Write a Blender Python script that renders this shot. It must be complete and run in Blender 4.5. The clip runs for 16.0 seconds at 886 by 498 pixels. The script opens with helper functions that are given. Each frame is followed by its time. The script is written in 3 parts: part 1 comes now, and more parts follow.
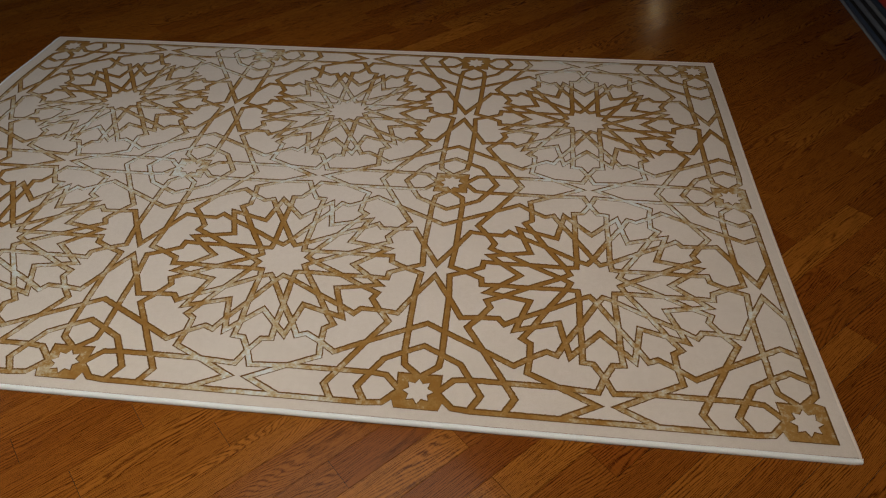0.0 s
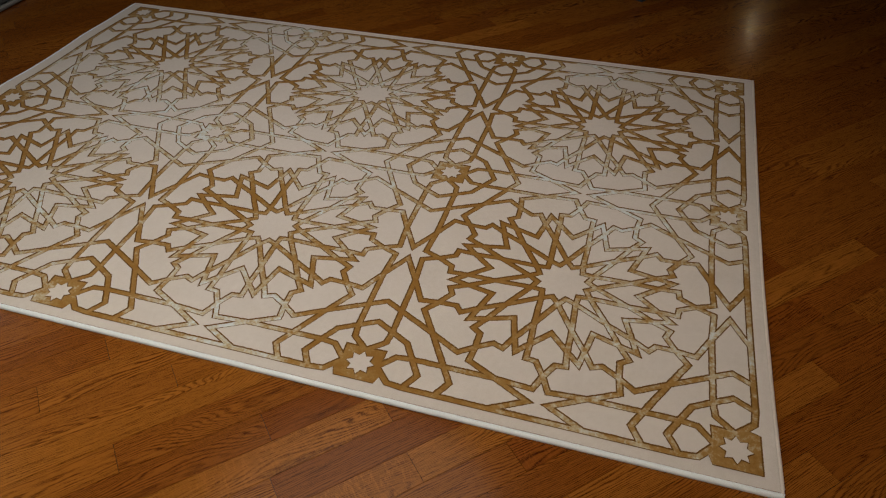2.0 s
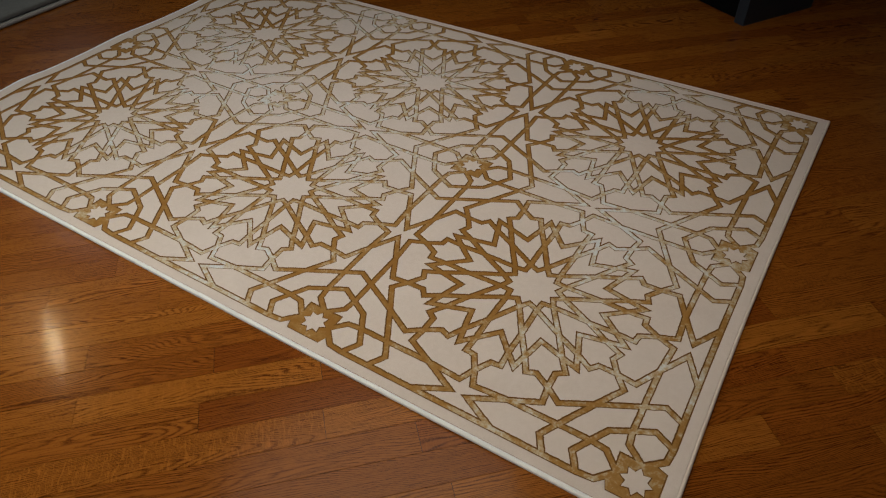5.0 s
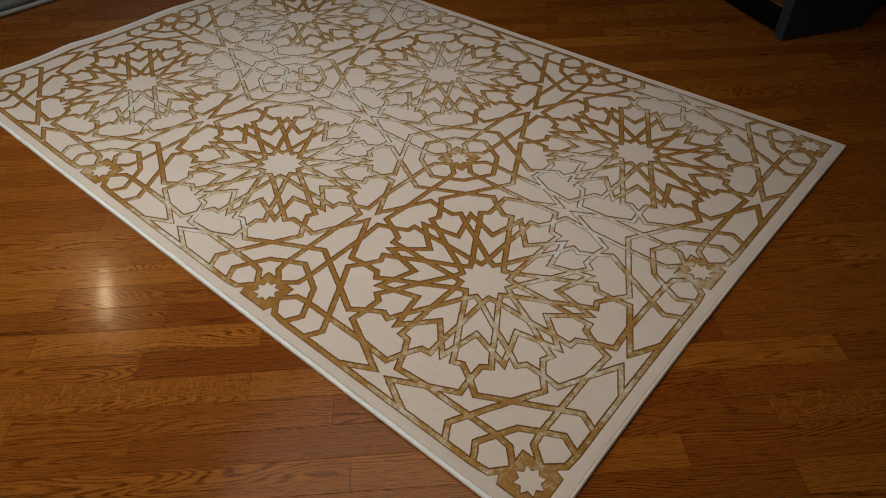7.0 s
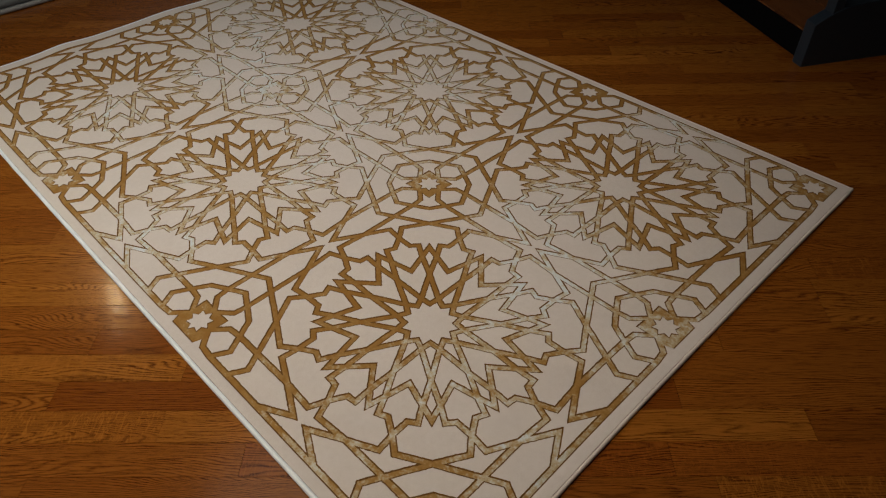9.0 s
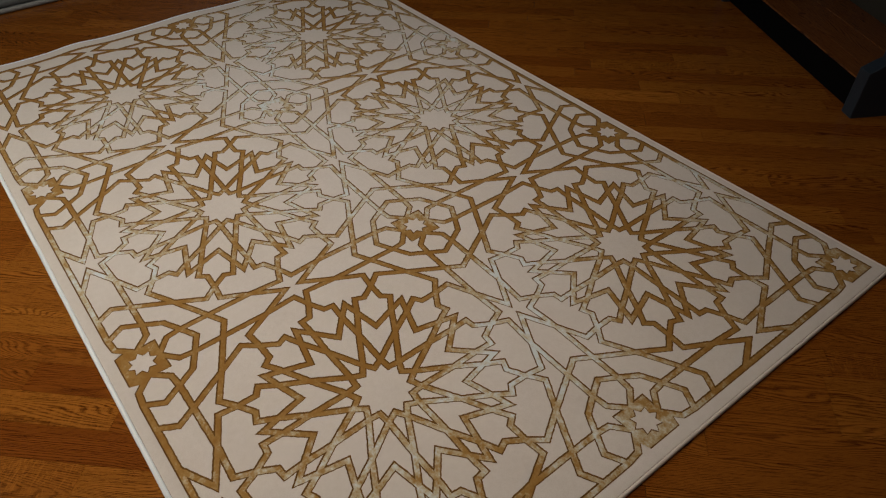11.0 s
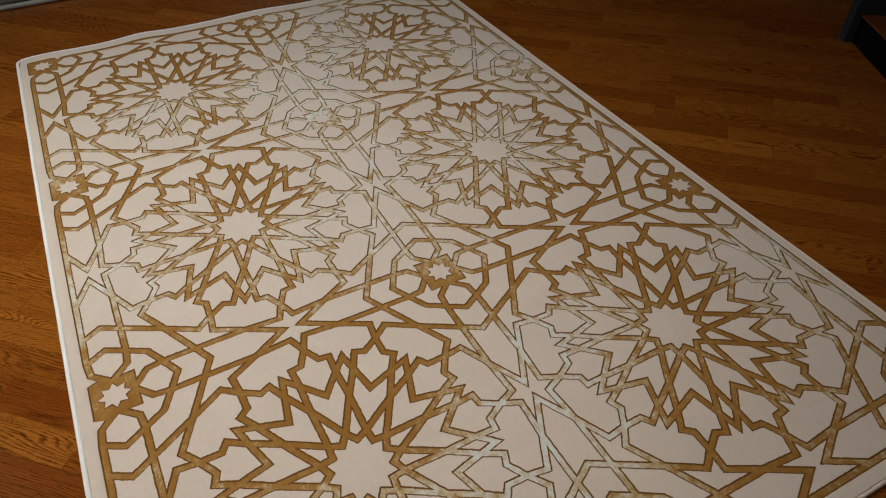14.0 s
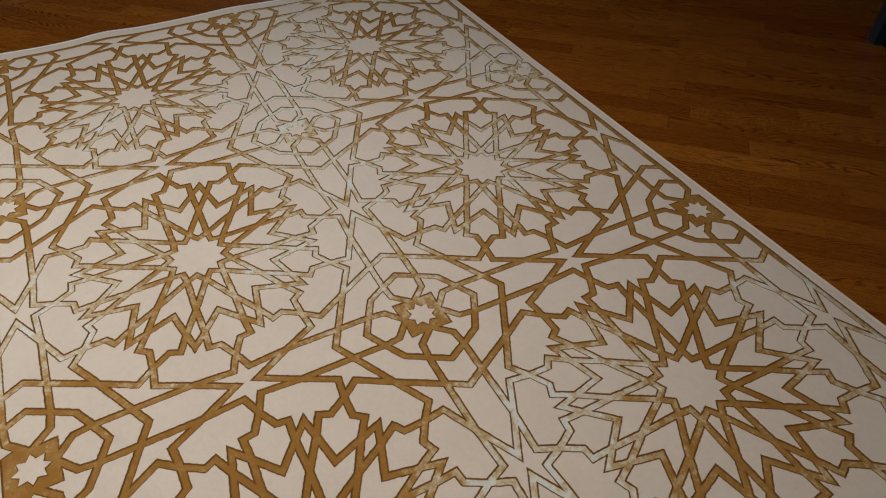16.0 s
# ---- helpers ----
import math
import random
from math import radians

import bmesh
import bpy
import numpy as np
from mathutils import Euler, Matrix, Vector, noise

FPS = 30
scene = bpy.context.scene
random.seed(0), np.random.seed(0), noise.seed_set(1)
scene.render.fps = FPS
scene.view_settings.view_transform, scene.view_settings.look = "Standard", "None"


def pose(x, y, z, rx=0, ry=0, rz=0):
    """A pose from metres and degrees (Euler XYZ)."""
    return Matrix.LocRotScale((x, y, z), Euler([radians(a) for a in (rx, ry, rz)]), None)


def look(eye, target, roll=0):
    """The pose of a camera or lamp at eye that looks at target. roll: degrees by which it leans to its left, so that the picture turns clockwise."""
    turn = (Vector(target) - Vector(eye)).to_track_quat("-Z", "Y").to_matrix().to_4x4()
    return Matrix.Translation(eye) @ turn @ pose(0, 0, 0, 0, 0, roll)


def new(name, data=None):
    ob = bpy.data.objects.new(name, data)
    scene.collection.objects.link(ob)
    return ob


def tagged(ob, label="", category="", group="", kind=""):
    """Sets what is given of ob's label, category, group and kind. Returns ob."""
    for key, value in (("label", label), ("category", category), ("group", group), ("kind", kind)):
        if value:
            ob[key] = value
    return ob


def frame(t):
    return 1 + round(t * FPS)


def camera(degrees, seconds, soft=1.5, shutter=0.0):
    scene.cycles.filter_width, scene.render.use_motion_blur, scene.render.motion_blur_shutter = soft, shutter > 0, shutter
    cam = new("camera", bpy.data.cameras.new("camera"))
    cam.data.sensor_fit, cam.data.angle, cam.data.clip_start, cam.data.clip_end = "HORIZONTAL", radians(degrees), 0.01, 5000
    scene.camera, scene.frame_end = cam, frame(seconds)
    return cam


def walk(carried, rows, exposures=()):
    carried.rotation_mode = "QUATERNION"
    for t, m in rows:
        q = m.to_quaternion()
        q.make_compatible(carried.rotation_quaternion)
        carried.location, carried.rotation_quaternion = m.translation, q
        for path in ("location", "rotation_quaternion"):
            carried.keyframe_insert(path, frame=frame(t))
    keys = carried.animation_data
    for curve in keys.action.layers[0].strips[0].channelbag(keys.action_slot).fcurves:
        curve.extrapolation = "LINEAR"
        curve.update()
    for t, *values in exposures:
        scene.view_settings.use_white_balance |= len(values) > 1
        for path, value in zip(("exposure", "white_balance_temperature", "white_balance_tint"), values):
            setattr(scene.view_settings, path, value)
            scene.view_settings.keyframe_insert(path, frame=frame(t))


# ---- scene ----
cam = camera(65.1, 16.0, soft=1.2)
EXPOSURE = [(0, -0.24), (3.5, -0.20), (7, -0.12), (11, -0.21), (12.4, 0.08), (16, 0.04)]
PATH = [
    (0, (2.03, -1.021, 1.418), (1.825, 0.458, 0.088), -1.5),
    (0.5, (2.131, -1.035, 1.428), (1.894, 0.435, 0.093), -1.0),
    (1, (2.238, -1.061, 1.437), (1.916, 0.395, 0.104), -0.7),
    (1.5, (2.31, -1.069, 1.428), (1.903, 0.366, 0.096), -1.1),
    (2, (2.372, -1.013, 1.418), (1.918, 0.41, 0.087), -1.1),
    (2.5, (2.439, -0.954, 1.417), (1.934, 0.451, 0.086), -1.1),
    (3, (2.52, -0.94, 1.418), (1.97, 0.446, 0.085), -1.1),
    (3.5, (2.623, -0.954, 1.428), (2.005, 0.401, 0.094), -0.8),
    (3.7, (2.657, -0.969, 1.436), (2.007, 0.372, 0.102), -0.7),
    (5.8, (2.965, -0.786, 1.416), (2.065, 0.418, 0.097), -1.4),
    (6, (3.007, -0.76, 1.416), (2.09, 0.431, 0.096), -1.3),
    (6.5, (3.09, -0.726, 1.413), (2.128, 0.431, 0.095), -1.0),
    (7, (3.143, -0.708, 1.411), (2.14, 0.409, 0.09), -1.1),
    (7.5, (3.162, -0.634, 1.406), (2.132, 0.46, 0.086), -1.2),
    (8, (3.18, -0.532, 1.401), (2.136, 0.549, 0.081), -1.2),
    (8.2, (3.187, -0.502, 1.405), (2.14, 0.573, 0.084), -1.3),
    (10.3, (3.25, -0.18, 1.398), (2.079, 0.751, 0.071), -0.6),
    (10.5, (3.224, -0.14, 1.403), (2.048, 0.785, 0.075), -0.5),
    (11, (3.184, -0.073, 1.402), (2.0, 0.839, 0.074), -0.5),
    (11.5, (3.169, 0.01, 1.38), (1.98, 0.916, 0.052), -0.5),
    (12, (3.179, 0.083, 1.396), (1.98, 0.973, 0.066), -0.1),
    (12.5, (3.174, 0.136, 1.4), (1.948, 0.986, 0.068), 0.3),
    (13, (3.155, 0.177, 1.384), (1.892, 0.973, 0.053), 0.5),
    (13.5, (3.116, 0.206, 1.365), (1.817, 0.947, 0.037), 0.1),
    (14, (3.056, 0.225, 1.353), (1.736, 0.928, 0.026), -0.1),
    (14.5, (2.992, 0.238, 1.333), (1.665, 0.92, 0.002), -0.4),
    (15, (2.939, 0.257, 1.299), (1.612, 0.938, -0.033), -0.3),
    (15.5, (2.886, 0.318, 1.277), (1.563, 1.005, -0.056), -0.3),
    (16, (2.84, 0.389, 1.26), (1.528, 1.085, -0.079), 0.1),
]
walk(cam, [(t, look(eye, target, roll)) for t, eye, target, roll in PATH], EXPOSURE)

# ---- light ----
def lamp(name, kind, place, power, colour, size=0.1, target=None, spread=180):
    data = bpy.data.lights.new(name, kind)
    data.energy, data.color = power, colour
    if kind == "AREA":
        data.shape, data.size, data.spread = "DISK", size, radians(spread)
    else:
        data.shadow_soft_size = size
    ob = new(name, data)
    ob.matrix_world = look(place, target) if target else pose(*place)
    return ob


WARM, COOL = (1.0, 0.80, 0.60), (0.86, 0.93, 1.0)
world = bpy.data.worlds.new("room_air")
world.use_nodes = True
world.node_tree.nodes["Background"].inputs[0].default_value = (0.9, 0.95, 1.0, 1)
world.node_tree.nodes["Background"].inputs[1].default_value = 0.02
scene.world = world
lamp("overhead_light", "AREA", (-1.70, 0.47, 2.66), 8.0, (1.0, 0.78, 0.45), 0.06, (-1.2, 0.3, 0))
lamp("overhead_light", "AREA", (1.25, 0.62, 2.66), 13.4, (1.0, 0.92, 0.84), 1.9, (1.25, 0.50, 0), 115)
# two more lamps added behind the camera to brighten the near floor and rug
lamp("overhead_light", "AREA", (0.3, -1.6, 2.66), 9.6, (1.0, 0.91, 0.74), 0.14, (0.9, -0.6, 0), 80)
lamp("overhead_light", "AREA", (2.6, -1.7, 2.66), 7.5, (1.0, 0.81, 0.61), 0.14, (2.35, 0.9, 0), 78)
# cool fill from the west and south sides, added out of view
lamp("cool_fill", "AREA", (-3.0, 2.0, 2.3), 15, (0.66, 0.85, 1.0), 1.2, (0.6, 1.1, 0))
lamp("cool_fill", "AREA", (0.2, -3.4, 1.1), 7.0, (0.68, 0.86, 1.0), 1.5, (1.0, 0.3, 0))
lamp("doorway_lamp", "POINT", (3.39, 6.6, 1.76), 1.9, (1.0, 0.72, 0.38), 0.02)


# ---- materials ----
class Mat:
    """A node material with a short way of adding nodes."""

    def __init__(self, name, rough=0.6, metal=0.0, spec=0.5):
        self.m = bpy.data.materials.new(name)
        self.m.use_nodes = True
        self.t = self.m.node_tree
        self.b = self.t.nodes["Principled BSDF"]
        self.b.inputs["Roughness"].default_value = rough
        self.b.inputs["Metallic"].default_value = metal
        self.b.inputs["Specular IOR Level"].default_value = spec

    def n(self, kind, props=None, **links):
        node = self.t.nodes.new(kind)
        props = props or {}
        if "operation" in props:
            node.operation = props["operation"]
        if "use_clamp" in props:
            node.use_clamp = props["use_clamp"]
        if "data_type" in props:
            node.data_type = props["data_type"]
        if "blend_type" in props:
            node.blend_type = props["blend_type"]
        for k, v in links.items():
            self.put(node.inputs[int(k[1:]) if k[0] == "i" and k[1:].isdigit() else k.replace("_", " ")], v)
        return node

    def put(self, socket, v):
        if isinstance(v, bpy.types.NodeSocket):
            self.t.links.new(v, socket)
        else:
            socket.default_value = v

    def coord(self, kind="Object"):
        return self.n("ShaderNodeTexCoord").outputs[kind]

    def scaled(self, vec, s, shift=(0, 0, 0)):
        return self.n("ShaderNodeMapping", None, Vector=vec, Scale=s, Location=shift).outputs[0]

    def noise(self, vec, scale, detail=4, rough=0.55, distort=0.0):
        return self.n("ShaderNodeTexNoise", None, Vector=vec, Scale=scale, Detail=detail, Roughness=rough, Distortion=distort).outputs[0]

    def math(self, op, a, b=0.0, clamp=False):
        return self.n("ShaderNodeMath", {"operation": op, "use_clamp": clamp}, i0=a, i1=b).outputs[0]

    def ramp(self, fac, stops):
        node = self.n("ShaderNodeValToRGB", None, Fac=fac)
        el = node.color_ramp.elements
        while len(el) < len(stops):
            el.new(0.5)
        for e, (p, c) in zip(el, stops):
            e.position, e.color = p, (*c, 1)
        return node.outputs[0]

    def mix(self, fac, a, b, blend="MIX"):
        return self.n("ShaderNodeMix", {"data_type": "RGBA", "blend_type": blend}, i0=fac, i6=a, i7=b).outputs[2]

    def bump(self, height, strength=0.3, dist=0.002, also=""):
        node = self.n("ShaderNodeBump", None, Height=height, Strength=strength, Distance=dist)
        self.t.links.new(node.outputs[0], self.b.inputs["Normal"])
        if also:
            self.t.links.new(node.outputs[0], self.b.inputs[also])

    def base(self, colour):
        self.put(self.b.inputs["Base Color"], colour)

    def rough(self, v):
        self.put(self.b.inputs["Roughness"], v)


def c4(r, g, b):
    return (r, g, b, 1)


def oak_material(name, dark, mid, light, gloss=0.30, flecked=False):
    """Varnished red oak: a tone for each strip, cathedral grain, fine pores and a worn satin lacquer."""
    k = Mat(name, 0.5, 0, 0.20)
    isl = k.n("ShaderNodeNewGeometry").outputs["Random Per Island"]
    obj = k.n("ShaderNodeObjectInfo").outputs["Random"]
    rnd = k.math("FRACT", k.math("ADD", k.math("MULTIPLY", isl, 7.31), k.math("MULTIPLY", obj, 3.77)))
    rnd2 = k.math("FRACT", k.math("MULTIPLY", rnd, 13.7))
    shift = k.n("ShaderNodeCombineXYZ", None, X=k.math("MULTIPLY", rnd, 40.0), Y=k.math("MULTIPLY", rnd2, 23.0), Z=k.math("MULTIPLY", rnd, 9.0)).outputs[0]
    at = k.n("ShaderNodeVectorMath", {"operation": "ADD"}, i0=k.coord(), i1=shift).outputs[0]
    # growth rings cut lengthwise: long cathedral loops, drawn by early-wood pores
    sx = k.n("ShaderNodeSeparateXYZ", None, Vector=at).outputs
    warp = k.noise(k.scaled(at, (1.1, 7, 1)), 1.0, 2, 0.45)
    wob = k.noise(k.scaled(at, (22, 70, 1)), 1.0, 3, 0.6)
    ringy = k.math("ADD", k.math("ADD", k.math("MULTIPLY", sx[1], 1150.0), k.math("MULTIPLY", warp, 270.0)), k.math("MULTIPLY", wob, 5.0))
    ring = k.math("ADD", k.math("MULTIPLY", k.math("SINE", ringy), 0.5), 0.5)
    fine = k.noise(k.scaled(at, (9, 400, 1)), 1.0, 5, 0.85)
    pores = k.noise(k.scaled(at, (32, 680, 1)), 1.0, 2, 0.6)
    blot = k.noise(k.scaled(at, (2.5, 11, 1)), 1.0, 3, 0.5)
    # ray fleck: short pale curls on the few quarter-sawn strips
    fleck = k.math("ABSOLUTE", k.math("SUBTRACT", k.noise(k.scaled(at, (95, 17, 1)), 1.0, 2, 0.5, 0.8), 0.5))
    fl = k.math("MULTIPLY", k.math("MULTIPLY", k.math("SUBTRACT", 0.035, fleck, True), 32.0, True), 1.0 if flecked else k.math("GREATER_THAN", rnd2, 0.93))
    tone = k.math("ADD", k.math("MULTIPLY", rnd, 0.60), k.math("MULTIPLY", blot, 0.32))
    colour = k.ramp(tone, [(0.12, dark), (0.48, mid), (0.86, light)])
    grain = k.math("ADD", k.math("MULTIPLY", k.math("MULTIPLY", k.math("POWER", ring, 2.6), k.math("MULTIPLY", blot, 2.3)), k.math("MULTIPLY", k.math("SUBTRACT", pores, 0.30, True), 3.4)), k.math("MULTIPLY", k.math("SUBTRACT", fine, 0.53, True), 13.0))
    colour = k.mix(k.math("MULTIPLY", grain, 0.78, True), colour, k.mix(1.0, colour, c4(0.26, 0.18, 0.12), "MULTIPLY"))
    colour = k.mix(k.math("MULTIPLY", fl, 0.42 if flecked else 0.25), colour, c4(*[min(1, v * 1.3) for v in light]))
    k.base(colour)
    wear = k.noise(k.scaled(k.coord(), (1.0, 1.0, 1)), 14.0, 4, 0.6)
    k.rough(k.math("ADD", k.math("MULTIPLY", wear, 0.16), 0.14))
    k.b.inputs["Specular Tint"].default_value = c4(1.0, 0.70, 0.42)
    k.b.inputs["Coat Weight"].default_value = 0.125
    k.put(k.b.inputs["Coat Roughness"], k.math("ADD", k.math("MULTIPLY", wear, 0.06), gloss - 0.095))
    ripple = k.noise(k.scaled(k.coord(), (42, 140, 1)), 1.0, 3, 0.6)
    k.bump(k.math("ADD", k.math("MULTIPLY", fine, 0.45), k.math("ADD", k.math("MULTIPLY", ripple, 0.9), k.math("MULTIPLY", wear, 0.6))), 0.26, 0.0006)
    coat = k.n("ShaderNodeBump", None, Height=k.math("ADD", k.math("MULTIPLY", ripple, 1.1), k.math("MULTIPLY", fine, 0.35)), Strength=0.30, Distance=0.0006)
    k.t.links.new(coat.outputs[0], k.b.inputs["Coat Normal"])
    return k.m


OAK = oak_material("varnished_oak", (0.200, 0.060, 0.0082), (0.250, 0.083, 0.0116), (0.300, 0.109, 0.0158), 0.15)
BOARDS = {
    "pale": oak_material("varnished_pale_oak", (0.250, 0.083, 0.0112), (0.290, 0.104, 0.0144), (0.33, 0.124, 0.018), 0.15),
    "dark": oak_material("varnished_dark_oak", (0.178, 0.049, 0.0066), (0.212, 0.061, 0.0084), (0.25, 0.078, 0.0110), 0.15),
    "flecked": oak_material("varnished_flecked_oak", (0.225, 0.073, 0.0100), (0.265, 0.093, 0.0127), (0.31, 0.114, 0.0158), 0.15, True),
}


def pile_material(name, colour, other, fuzz=0.25):
    """Dense cut pile: fine fibre relief, a soft sheen and slow shading where it was brushed."""
    k = Mat(name, 0.92, 0, 0.15)
    at = k.coord()
    slow = k.noise(at, 6.5, 5, 0.62, 0.5)
    fibre = k.noise(at, 520.0, 3, 0.8)
    nap = k.noise(at, 70.0, 3, 0.6)
    col = k.mix(k.math("MULTIPLY", k.math("ADD", slow, k.math("MULTIPLY", k.math("SUBTRACT", nap, 0.5), 0.9)), 0.9, True), colour, other)
    col = k.mix(k.math("MULTIPLY", k.math("SUBTRACT", 0.60, fibre, True), 1.5), col, k.mix(1.0, col, c4(0.70, 0.66, 0.62), "MULTIPLY"))
    k.base(col)
    k.b.inputs["Sheen Weight"].default_value = fuzz
    k.b.inputs["Sheen Roughness"].default_value = 0.5
    k.bump(k.math("ADD", k.math("MULTIPLY", fibre, 0.6), k.math("MULTIPLY", nap, 0.4)), 0.35, 0.0012)
    return k.m


IVORY = pile_material("ivory_pile", c4(0.602, 0.555, 0.525), c4(0.700, 0.660, 0.638))
# white edge cord with the cool light on its sides put into the colour
COOL_LIT_EDGE = pile_material("cool_lit_binding", c4(0.82, 0.885, 0.95), c4(0.85, 0.915, 0.97), 0.1)


# edge cord of the other sides, its ivory tint standing for warm light
WARM_LIT_EDGE = pile_material("warm_lit_binding", c4(0.72, 0.66, 0.60), c4(0.80, 0.75, 0.70), 0.1)


def strap_material(name):
    """Low woven ground between the raised pile: old gold that fades to a pale silvery blue in patches."""
    k = Mat(name, 0.8, 0, 0.25)
    at = k.coord()
    fade = k.n("ShaderNodeAttribute")
    fade.attribute_name = "fade"
    cloud = k.noise(at, 13.0, 3, 0.6, 0.6)
    fleck = k.noise(at, 48.0, 4, 0.65)
    fibre = k.noise(at, 700.0, 2, 0.7)
    patchy = k.math("ADD", k.math("MULTIPLY", k.math("SUBTRACT", cloud, 0.5), 0.48), k.math("ADD", k.math("MULTIPLY", k.math("SUBTRACT", fleck, 0.5), 0.50), k.math("MULTIPLY", k.math("SUBTRACT", k.noise(at, 150.0, 2, 0.6), 0.5), 0.22)))
    pale = k.math("ADD", k.math("ADD", k.math("MULTIPLY", fade.outputs["Fac"], 0.058), 0.325), patchy)
    col = k.ramp(pale, [(0.36, (0.286, 0.143, 0.027)), (0.50, (0.354, 0.208, 0.064)), (0.61, (0.52, 0.45, 0.31)), (0.73, (0.65, 0.71, 0.73))])
    col = k.mix(k.math("MULTIPLY", k.math("SUBTRACT", 0.60, fibre, True), 1.0), col, k.mix(1.0, col, c4(0.5, 0.45, 0.4), "MULTIPLY"))
    k.base(col)
    k.bump(fibre, 0.5, 0.0015)
    return k.m


CELL_X, CELL_Y = 0.907, 0.871
GOLD = strap_material("gold_ground")
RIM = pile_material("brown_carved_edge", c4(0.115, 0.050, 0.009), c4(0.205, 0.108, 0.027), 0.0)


def paint_material(name, colour, rough=0.45, var=0.25):
    k = Mat(name, rough)
    at = k.coord()
    a = k.noise(at, 6.0, 4, 0.6)
    b = k.noise(at, 160.0, 3, 0.6)
    k.base(k.mix(k.math("MULTIPLY", a, var), c4(*colour), c4(*[v * 0.55 for v in colour])))
    k.rough(k.math("ADD", k.math("MULTIPLY", b, 0.2), rough - 0.1))
    k.bump(b, 0.12, 0.0008)
    return k.m


PLASTER = paint_material("wall_plaster", (0.10, 0.085, 0.07), 0.9)
CEILING = paint_material("ceiling_paint", (0.16, 0.14, 0.12), 0.95)
NAVY = paint_material("blue_black_paint", (0.014, 0.024, 0.038), 0.42)


# ---- building helpers ----
def mesh_of(name, bm, *mats):
    me = bpy.data.meshes.new(name)
    bm.to_mesh(me)
    bm.free()
    for m in mats:
        me.materials.append(m)
    return me


def part(name, bm, material, parent, label=""):
    mats = material if isinstance(material, (list, tuple)) else [material]
    ob = new(name, mesh_of(name, bm, *mats))
    if parent:
        ob.parent = parent
    return tagged(ob, label)


def box(x0, y0, z0, x1, y1, z1, bevel=0.0, bm=None, segments=2):
    bm = bm or bmesh.new()
    got = bmesh.ops.create_cube(bm, size=1, matrix=Matrix.Translation(((x0 + x1) / 2, (y0 + y1) / 2, (z0 + z1) / 2)) @ Matrix.Diagonal((x1 - x0, y1 - y0, z1 - z0, 1)))
    if bevel:
        edges = {e for v in got["verts"] for e in v.link_edges}
        bmesh.ops.bevel(bm, geom=list(edges), offset=bevel, segments=segments, affect="EDGES", profile=0.5)
    return bm


# ---- structure ----
X0, X1, Y0, Y1, HIGH = -3.2, 6.0, -3.6, 7.2, 2.75
for nm, b in (("wall_west", (X0 - 0.15, Y0, 0, X0, Y1, HIGH)), ("wall_east", (X1, Y0, 0, X1 + 0.15, Y1, HIGH)),
              ("wall_south", (X0 - 0.15, Y0 - 0.15, 0, X1 + 0.15, Y0, HIGH)), ("wall_north", (X0 - 0.15, Y1, 0, X1 + 0.15, Y1 + 0.15, HIGH))):
    tagged(part(nm, box(*b), PLASTER, None), "plain dim plaster wall closing the shop room", "wall", kind="structure")
tagged(part("ceiling", box(X0 - 0.15, Y0 - 0.15, HIGH, X1 + 0.15, Y1 + 0.15, HIGH + 0.12), CEILING, None), "plain painted ceiling over the shop room", "ceiling", kind="structure")

# ---- rug ----
RUG_X0, RUG_X1, RUG_Y0, RUG_Y1 = -0.114, 2.817, -0.092, 1.830
Z_BASE, Z_TOP = 0.0104, 0.0125
HALF = 0.0085


def lie(x, y):
    """How far the rug lifts off the boards: shallow waves along its far end and a hint of unevenness."""
    end = math.exp(-((x + 0.10) / 0.15) ** 2)
    waves = 0.006 * math.exp(-((y - 0.02) / 0.10) ** 2) + 0.009 * math.exp(-((y - 0.41) / 0.09) ** 2) + 0.008 * math.exp(-((y - 0.93) / 0.14) ** 2) + 0.005 * math.exp(-((y - 1.45) / 0.12) ** 2)
    return end * waves + 0.0007 * (1 + noise.noise((x * 2.2, y * 2.2, 0)))


# the weave is drawn slightly out of square: sideways and lengthwise shift by powers of the place on the rug
SKEW = ((-0.0577, 0.0095), (0.1151, -0.0082), (-0.0445, 0.0107), (0.0147, -0.0271), (-0.0407, 0.0143), (0.0362, 0.0165), (0.0075, -0.0024), (-0.0257, 0.0012), (-0.0021, 0.0031))


def settle(bm):
    """Draws the rug's flat plan into the shape in which it lies."""
    for v in bm.verts:
        for cx, cy, r in ((RUG_X0, RUG_Y0, 0.034), (RUG_X1, RUG_Y0, 0.010), (RUG_X0, RUG_Y1, 0.016), (RUG_X1, RUG_Y1, 0.010)):
            sx, sy = (1 if cx == RUG_X0 else -1), (1 if cy == RUG_Y0 else -1)
            a, b = 1 - (v.co.x - cx) * sx / r, 1 - (v.co.y - cy) * sy / r
            if a > 0 and b > 0:
                s = max(a, b) / math.hypot(a, b)
                v.co.x, v.co.y = cx + sx * r * (1 - a * s), cy + sy * r * (1 - b * s)
        p, q = v.co.x / (3 * CELL_X), v.co.y / (2 * CELL_Y)
        powers = (1, p, q, p * q, p * p, q * q, q * q * p, p * p * q, math.sin(2 * math.pi * q))
        v.co.x += sum(k[0] * w for k, w in zip(SKEW, powers))
        v.co.y += sum(k[1] * w for k, w in zip(SKEW, powers))
    return bm


def polar(r, a):
    return (0.5 + r * math.cos(radians(a)), 0.5 + r * math.sin(radians(a)))


NX, NY = 3, 2
SIDE = 0.053


